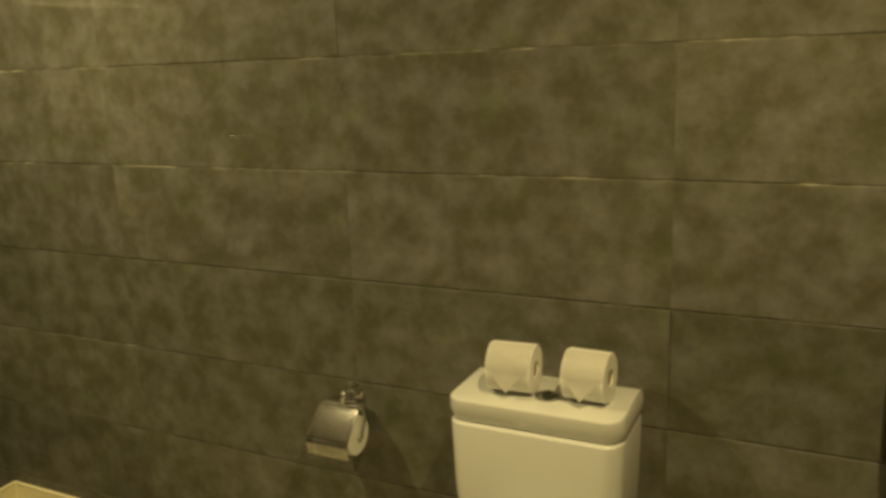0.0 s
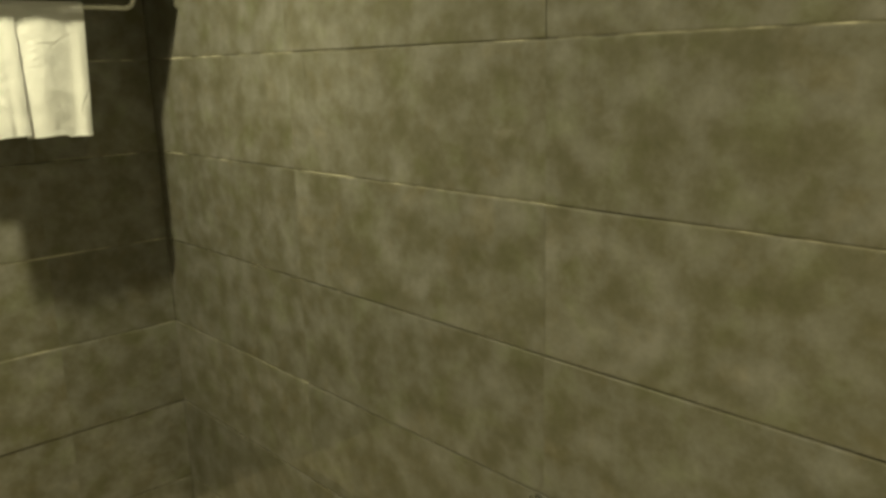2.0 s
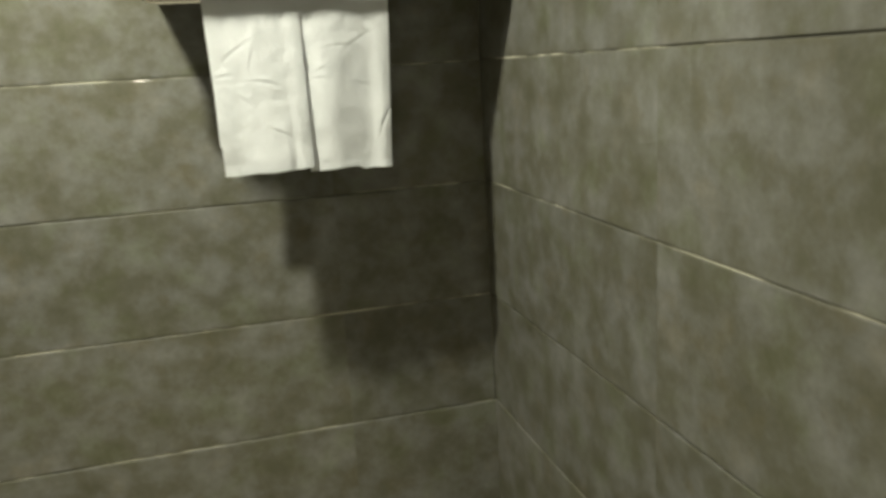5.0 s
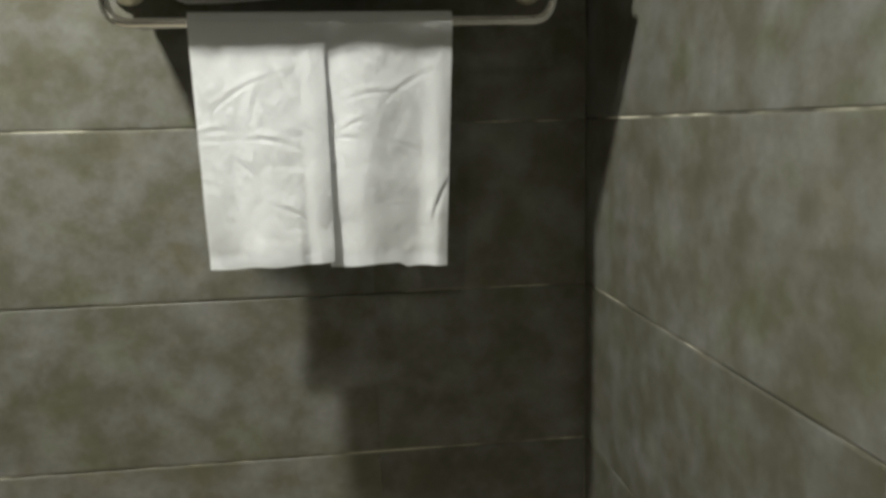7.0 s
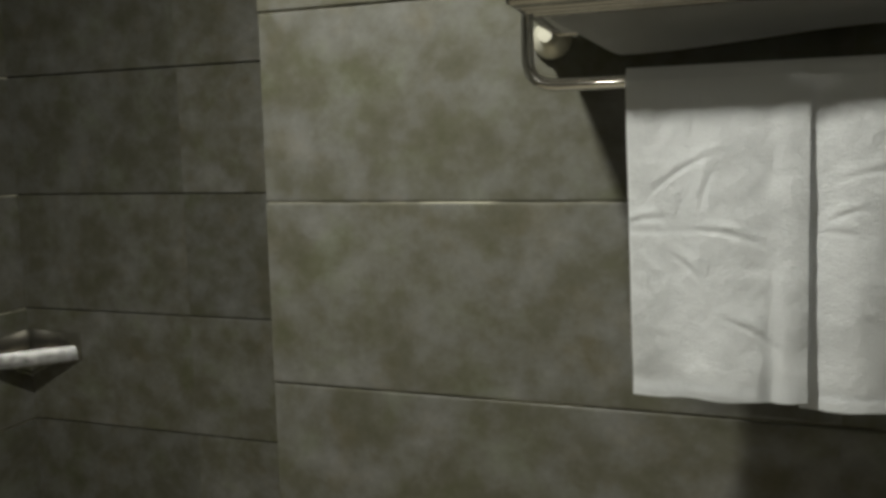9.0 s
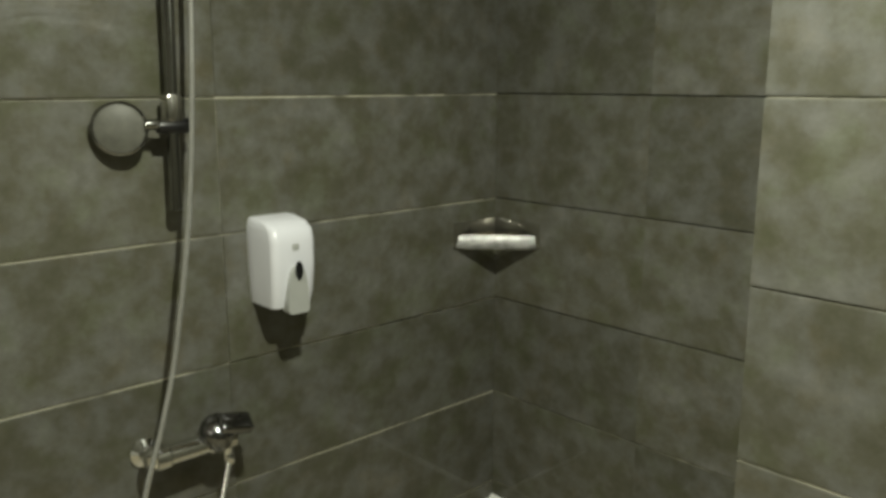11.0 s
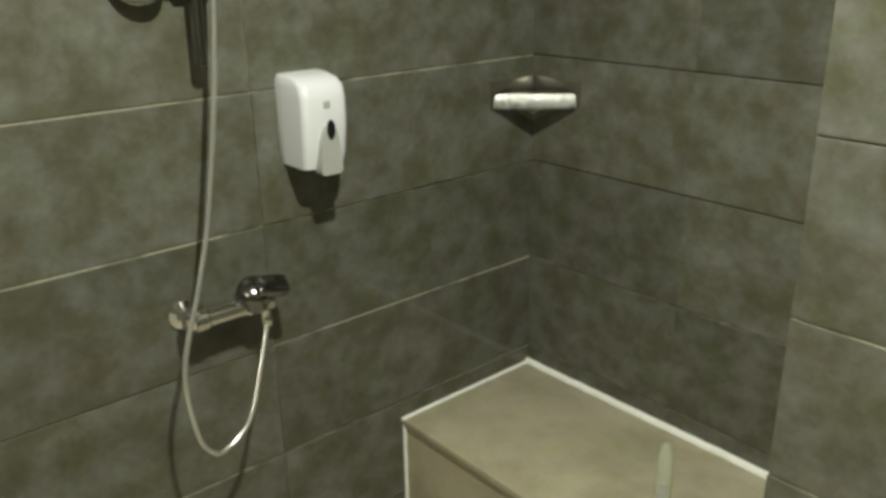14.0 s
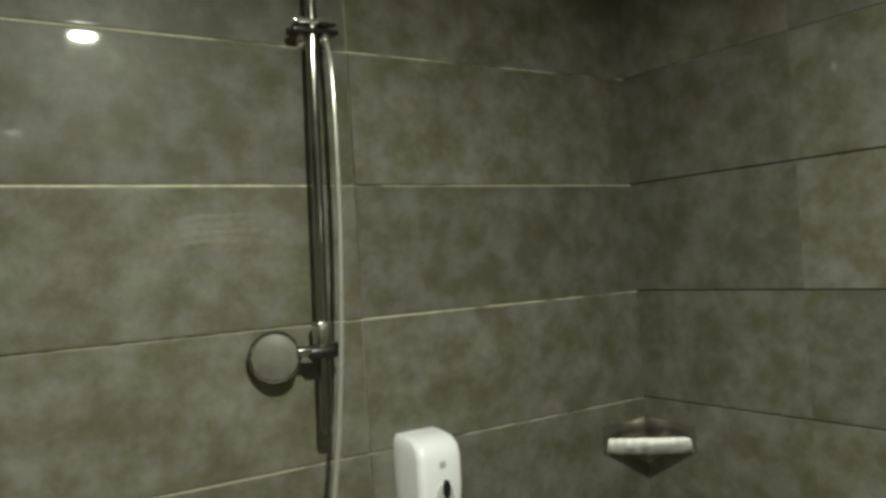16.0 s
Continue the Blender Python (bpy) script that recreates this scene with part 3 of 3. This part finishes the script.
def folded_bath_towel(x0, x1, y0, y1, z0, layers, words):
    """Soft folded layers that sag a little between the rods."""
    t = empty("bath_towel", ((x0 + x1) / 2, (y0 + y1) / 2, z0), words, "towel", "towels on the shelf")
    bpy.context.view_layer.update()
    for k in range(layers):
        h = 0.030
        za = z0 + k * h
        bm = boxed(x0 + 0.004 * k, x1 - 0.004 * k, y0 + 0.003 * (k % 2), y1, za, za + h, bevel=0.012, seg=4)
        bmesh.ops.subdivide_edges(bm, edges=[e for e in bm.edges if e.calc_length() > 0.05], cuts=10, use_grid_fill=True)
        for v in bm.verts:
            v.co.z += 0.004 * noise.noise(Vector((v.co.x * 9, v.co.y * 9, k * 3.1))) + (0.004 * math.sin(v.co.x * 8) if k else -0.003 + 0.005 * noise.noise(Vector((v.co.x * 8.5, 2.0, 0.4))))
            v.co.y += (0.012 if k else 0.005) * noise.noise(Vector((v.co.x * 11, k * 5.0, v.co.z * 12)))
        built("fold", bm, TERRY, t, sharp=60)
    return t


shelf_towel = folded_bath_towel(-0.763, -0.126, SHY + 0.008, -0.02, SHZ + 0.003, 4, "white folded bath towel sagging between the shelf rods")
built("sagging_fold", cloth_grid(60, 24, lambda u, v: (-0.764 + 0.55 * u + 0.02 * v, -0.186 + 0.162 * v, SHZ + 0.004 - (0.045 - 0.020 * u + 0.005 * math.sin(7 * u)) * math.sin(math.pi * v) ** 0.5 * min(1.0, 7 * u, 7 * (1 - u))), 0.006), TERRY, shelf_towel, "sagging towel fold", sharp=80)

# ---- toilet end of the east wall ----
CY = -2.299
toilet = empty("toilet", (-0.3, CY, 0.0), "cream-white ceramic toilet with a low square cistern", "toilet")
bpy.context.view_layer.update()


def tapered(x0, x1, w0, w1, z0, z1, r, seg=6):
    """A cistern shape: back at the wall, rounded front corners, wider at its top."""
    bm = bmesh.new()
    rings = []
    for z, w, xf in ((z0, w0, x0 * 0.93), ((z0 + z1) / 2, (w0 + w1) / 2 + 0.003, x0 * 0.985), (z1, w1, x0)):
        ring = [(x1, CY - w), (x1, CY + w)]
        ring += [(xf + r - r * math.sin(a), CY + w - r + r * math.cos(a)) for a in (math.pi / 2 * i / seg for i in range(seg + 1))]
        ring += [(xf + r - r * math.cos(a), CY - w + r - r * math.sin(a)) for a in (math.pi / 2 * i / seg for i in range(seg + 1))]
        rings.append([bm.verts.new((a, b, z)) for a, b in ring])
    n = len(rings[0])
    for p, q in zip(rings, rings[1:]):
        for k in range(n):
            bm.faces.new((p[k], p[(k + 1) % n], q[(k + 1) % n], q[k]))
    bm.faces.new(list(reversed(rings[0])))
    bm.faces.new(rings[-1])
    bmesh.ops.recalc_face_normals(bm, faces=bm.faces)
    es = [e for e in bm.edges if all(v in rings[-1] for v in e.verts) or all(v in rings[0] for v in e.verts)]
    bmesh.ops.bevel(bm, geom=es, offset=0.006, segments=3, profile=0.5, affect="EDGES")
    return bm


built("cistern", tapered(-0.217, -0.004, 0.198, 0.2115, 0.40, 0.7355, 0.044), CERAMIC, toilet, sharp=60)
lid = built("lid", tapered(-0.220, -0.003, 0.2125, 0.2115, 0.7375, 0.797, 0.046), CERAMIC, toilet, "ceramic cistern lid", sharp=60)
button = part("flush_button", lathe([(0.030, 0.792), (0.030, 0.801), (0.027, 0.8025), (0.025, 0.799)], 32, pose(-0.128, CY - 0.016, 0)), DARK_CHROME, lid, "round chrome flush button")
bm = lathe([(0.10, 0.0), (0.105, 0.02), (0.10, 0.15), (0.125, 0.28), (0.17, 0.38), (0.18, 0.40), (0.15, 0.40), (0.12, 0.30), (0.05, 0.24)], 40)
bmesh.ops.transform(bm, verts=bm.verts, matrix=pose(-0.42, CY, 0) @ Matrix.Diagonal((1.32, 1, 1, 1)))
built("bowl", bm, CERAMIC, toilet, sharp=60)
bm = lathe([(0.165, 0.402), (0.183, 0.406), (0.183, 0.428), (0.16, 0.436), (0.0, 0.438)], 40)
bmesh.ops.transform(bm, verts=bm.verts, matrix=pose(-0.42, CY, 0) @ Matrix.Diagonal((1.3, 1, 1, 1)))
built("seat_cover", bm, CERAMIC, toilet, sharp=60)
built("pedestal", boxed(-0.30, -0.006, CY - 0.11, CY + 0.11, 0.001, 0.398, bevel=0.03, seg=4), CERAMIC, toilet)


def toilet_roll(x, y, z, turn, W):
    """A full roll lying on its side, its loose end folded to a point."""
    R = 0.059
    t = empty("toilet_roll", (x, y, z), "white toilet roll with pointed folded end on the cistern", "toilet roll", "rolls on the cistern")
    t.matrix_world = pose(x, y, z + R + 0.001, 0, 0, turn)
    bm = bmesh.new()
    seg = 48
    prof = [(0.021, -W), (R - 0.002, -W), (R, -W + 0.002), (R, W - 0.002), (R - 0.002, W), (0.021, W)]
    rings = [[bm.verts.new((r * math.cos(2 * math.pi * i / seg), h, r * math.sin(2 * math.pi * i / seg))) for i in range(seg)] for r, h in prof]
    for a, b in zip(rings, rings[1:] + rings[:1]):
        for i in range(seg):
            bm.faces.new((a[i], a[(i + 1) % seg], b[(i + 1) % seg], b[i]))
    bmesh.ops.recalc_face_normals(bm, faces=bm.faces)
    part("paper", bm, PAPER, t)
    part("core", pipe([(0, -W + 0.004, 0), (0, W - 0.004, 0)], 0.0212, 24), CARD, t, "brown cardboard core")
    # folded end: over the top and down the front, ending in a point
    bm = bmesh.new()
    n = 26
    rows = []
    for i in range(n + 1):
        f = i / n
        w = W - 0.001 if f < 0.46 else (W - 0.001) * (1 - (f - 0.46) / 0.54) + 0.0006
        if f < 0.6:
            a = radians(95) + radians(82) * f / 0.6
            px, pz = (R + 0.0025) * math.cos(a), (R + 0.0025) * math.sin(a)
        else:
            px, pz = -(R + 0.0025) - 0.009 * (f - 0.6) / 0.4, 0.003 - 0.042 * (f - 0.6) / 0.4
        rows.append([bm.verts.new((px, s * w, pz)) for s in (-1, -0.33, 0.33, 1)])
    for p, q in zip(rows, rows[1:]):
        for k in range(3):
            bm.faces.new((p[k], p[k + 1], q[k + 1], q[k]))
    bmesh.ops.solidify(bm, geom=bm.faces[:], thickness=0.0012)
    part("folded_end", bm, PAPER, t, "paper end folded to a triangle", sharp=70)
    return t


toilet_roll(-0.118, -2.228, 0.797, 4, 0.055)
toilet_roll(-0.108, -2.410, 0.797, -2, 0.051)


def paper_holder(y, z):
    """A chrome flap holder on the wall with a nearly used roll."""
    h = empty("paper_holder", (0, y, z), "chrome toilet paper holder with a curved flap and roll", "paper holder")
    h.matrix_world = pose(0, y, z) @ Matrix.Diagonal((1.18, 1.12, 1.2, 1))
    part("wall_rose", lathe([(0.026, 0), (0.026, 0.006), (0.018, 0.012), (0.010, 0.016), (0.009, 0.04)], 28, pose(-0.001, -0.005, 0.045, 0, -90, 0)), CHROME, h)
    part("hook", pipe(spline([(-0.035, -0.005, 0.045), (-0.045, -0.005, 0.062), (-0.055, -0.005, 0.058), (-0.056, -0.005, 0.036)]), 0.006), CHROME, h)
    prof = corner_line([(-0.020, 0, 0.038), (-0.062, 0, 0.040), (-0.131, 0, -0.030), (-0.127, 0, -0.066)], 0.014)
    bm = bmesh.new()
    rows = [[bm.verts.new((q.x, s * (0.040 + 0.020 * min(1.0, i / 9)), q.z)) for s in np.linspace(-1, 1, 7)] for i, q in enumerate(prof)]
    for p, q in zip(rows, rows[1:]):
        for k in range(6):
            bm.faces.new((p[k], p[k + 1], q[k + 1], q[k]))
    bmesh.ops.solidify(bm, geom=bm.faces[:], thickness=0.0016)
    part("flap", bm, CHROME, h, "bent mirror-bright chrome flap", sharp=50)
    part("spindle", pipe([(-0.066, -0.062, -0.032), (-0.066, 0.074, -0.032)], 0.007), CHROME, h)
    part("side_wire", pipe(spline([(-0.066, -0.060, -0.032), (-0.05, -0.062, 0.01), (-0.045, -0.04, 0.036), (-0.05, -0.005, 0.04)]), 0.004), CHROME, h)
    part("paper", lathe([(0.02, -0.05), (0.046, -0.05), (0.046, 0.05), (0.02, 0.05)], 36, pose(-0.066, 0, -0.032, 90, 0, 0)), PAPER, h, "white toilet paper roll")
    bm = cloth_grid(4, 8, lambda u, v: (-0.117 + 0.006 * v, -0.05 + 0.1 * u, -0.04 - 0.035 * v), 0.0012)
    part("loose_sheet", bm, PAPER, h)
    return h


paper_holder(-1.688, 0.612)


def waste_bin(x1, y1, w, d, h):
    """An open-topped bin with a rolled rim, standing near the corner."""
    b = empty("waste_bin", (x1 - w / 2, y1 - d / 2, 0.0), "cream open-topped rectangular plastic waste bin on the floor", "bin")
    bm = bmesh.new()
    rings = []
    for z, k in ((0.0, 0.86), (h, 1.0), (h, 0.955), (0.012, 0.82)):
        rings.append([bm.verts.new((sx * w / 2 * k, sy * d / 2 * k, z)) for sx, sy in ((-1, -1), (1, -1), (1, 1), (-1, 1))])
    for p, q in zip(rings, rings[1:]):
        for k in range(4):
            bm.faces.new((p[k], p[(k + 1) % 4], q[(k + 1) % 4], q[k]))
    bm.faces.new(list(reversed(rings[0])))
    bm.faces.new(rings[-1])
    bmesh.ops.recalc_face_normals(bm, faces=bm.faces)
    bmesh.ops.bevel(bm, geom=[e for e in bm.edges], offset=0.003, segments=2, affect="EDGES")
    part("body", bm, CREAM, b)
    bm = bmesh.new()
    for s in (-1, 1):
        box(bm, -w / 2 - 0.005, w / 2 + 0.005, s * d / 2 - 0.007, s * d / 2 + 0.005, h - 0.004, h + 0.008, bevel=0.003)
        box(bm, s * w / 2 - 0.006, s * w / 2 + 0.006, -d / 2, d / 2, h - 0.0035, h + 0.0075, bevel=0.003)
    part("rim", bm, CREAM, b, "thick cream rim")
    return b


waste_bin(-0.215, -0.430, 0.228, 0.315, 0.226)


def wall_case(y, z):
    """A dark rounded case on the wall beyond the toilet."""
    c = empty("wall_case", (0, y, z), "black plastic rounded case fixed to the tiled wall", "case")
    part("body", boxed(-0.085, -0.004, -0.085, 0.085, -0.12, 0.12, bevel=0.022, seg=4), BLACK, c)
    part("back_plate", boxed(-0.0035, -0.001, -0.078, 0.078, -0.112, 0.112), BLACK, c)
    return c


wall_case(-3.102, 0.848)


# ---- ceiling lights ----
def downlight(x, y):
    d = empty("ceiling_light", (x, y, ZC), "round recessed ceiling downlight with a white ring", "ceiling light", "ceiling downlights")
    part("ring", lathe([(0.062, -0.001), (0.061, -0.008), (0.043, -0.010), (0.043, -0.001)], 36), PAINT, d)
    part("lens", lathe([(0.040, -0.002), (0.040, -0.006)], 32), LENS, d, "glowing lamp lens")
    return d


for lx, ly in LAMPS:
    downlight(lx, ly)

# ---- wall tiles, one by one ----
TILE_MESHES = {}


def tile_mesh(w, h):
    key = (round(w, 3), round(h, 3))
    if key not in TILE_MESHES:
        bm = bmesh.new()
        corners = ((-1, -1), (1, -1), (1, 1), (-1, 1))
        rows = [[bm.verts.new((sx * w / 2, sy * (h / 2 - c), z)) for sx, sy in corners] for c, z in ((0.0, -0.0125), (0.0, -0.0018), (0.0003, -0.0009), (0.0010, -0.00035), (0.0026, -0.0001), (0.0060, 0.0))]
        for p, q in zip(rows, rows[1:]):
            for k in range(4):
                bm.faces.new((p[k], p[(k + 1) % 4], q[(k + 1) % 4], q[k]))
        bm.faces.new(rows[-1])
        TILE_MESHES[key] = mesh_of("tile", bm, WALL_TILE, smooth=False)
    return TILE_MESHES[key]


def tile_wall(wall, origin, along, out, breaks, z_joints, joint=0.0032, butt=0.0002, seed=3, lips=()):
    """Lays tiles between the breaks along the wall and the courses."""
    rnd = random.Random(seed)
    along, out = Vector(along), Vector(out)
    up = Vector((0, 0, 1))
    turn = Matrix((along, up, out)).transposed().to_4x4()
    lips = dict(lips)
    for z0, z1 in zip(z_joints, z_joints[1:]):
        course = round((z0 - Z0) / TH)
        for column, (s0, s1) in enumerate(zip(breaks, breaks[1:])):
            proud, swing = lips.get((course, column), (lips.get(course, 0.0), 0.0))
            w, h = s1 - s0 - butt, z1 - z0 - joint
            if w < 0.01 or h < 0.01:
                continue
            ob = new("tile", tile_mesh(w, h))
            at = Vector(origin) + along * ((s0 + s1) / 2) + up * ((z0 + z1) / 2) + out * (proud + rnd.uniform(-0.0004, 0.0004))
            tilt = pose(0, 0, 0, rnd.uniform(-0.22, 0.22), rnd.uniform(-0.06, 0.06) + swing, 0)
            ob.matrix_world = Matrix.Translation(at) @ turn @ tilt
            ob.parent = wall


def courses(dz, low=-0.2):
    js = [Z0 + dz + TH * k for k in range(-1, 9)]
    return [low] + [j for j in js if low + 0.02 < j < ZC - 0.02] + [ZC]


tile_wall(wall_east, (0, 0, 0), (0, -1, 0), (-1, 0, 0), [0.001, 0.845, 1.708, 2.571, 3.434, -YS], courses(0.0), seed=11, lips=(((3, 1), (0.0008, 0.0)), ((2, 2), (0.0036, 0.06)), ((2, 1), (0.0016, 0.06)), ((3, 2), (0.0008, 0.0)), ((5, 1), (0.0006, 0.10)), (3, 0.0016), (4, -0.0004), (5, -0.0008), (1, 0.0010), (0, 0.0014)))
tile_wall(wall_north, (0, 0, 0), (-1, 0, 0), (0, -1, 0), [0.001, 0.392, -XE], courses(-0.002), seed=12, lips=((6, 0.0034), (5, -0.0006), (4, 0.0013), (3, 0.0004), (2, -0.0006), (1, 0.0028)))
tile_wall(wall_niche, (XC, YD, 0), (1, 0, 0), (0, -1, 0), [-0.002, 0.515, XE - XC], courses(-0.010), seed=13, lips=((6, 0.0070), (5, 0.0034), (4, 0.0034), (3, 0.0034), (2, -0.0008), (1, -0.0008)))
tile_wall(wall_west, (XC, YD, 0), (0, -1, 0), (1, 0, 0), [-0.004, 0.880, 1.743, 2.606, 3.469, YD - YS], courses(-0.012), seed=14, joint=0.0042, butt=0.0020, lips=(((5, 1), (0.0030, 0.0)), ((6, 0), (0.0026, -0.22)), ((3, 0), (0.0026, 0.0)), ((2, 1), (0.0022, 0.0)), (5, 0.0010), (6, -0.0004), (4, 0.0006), (3, 0.0006), (2, -0.0006), (0, 0.0024)))
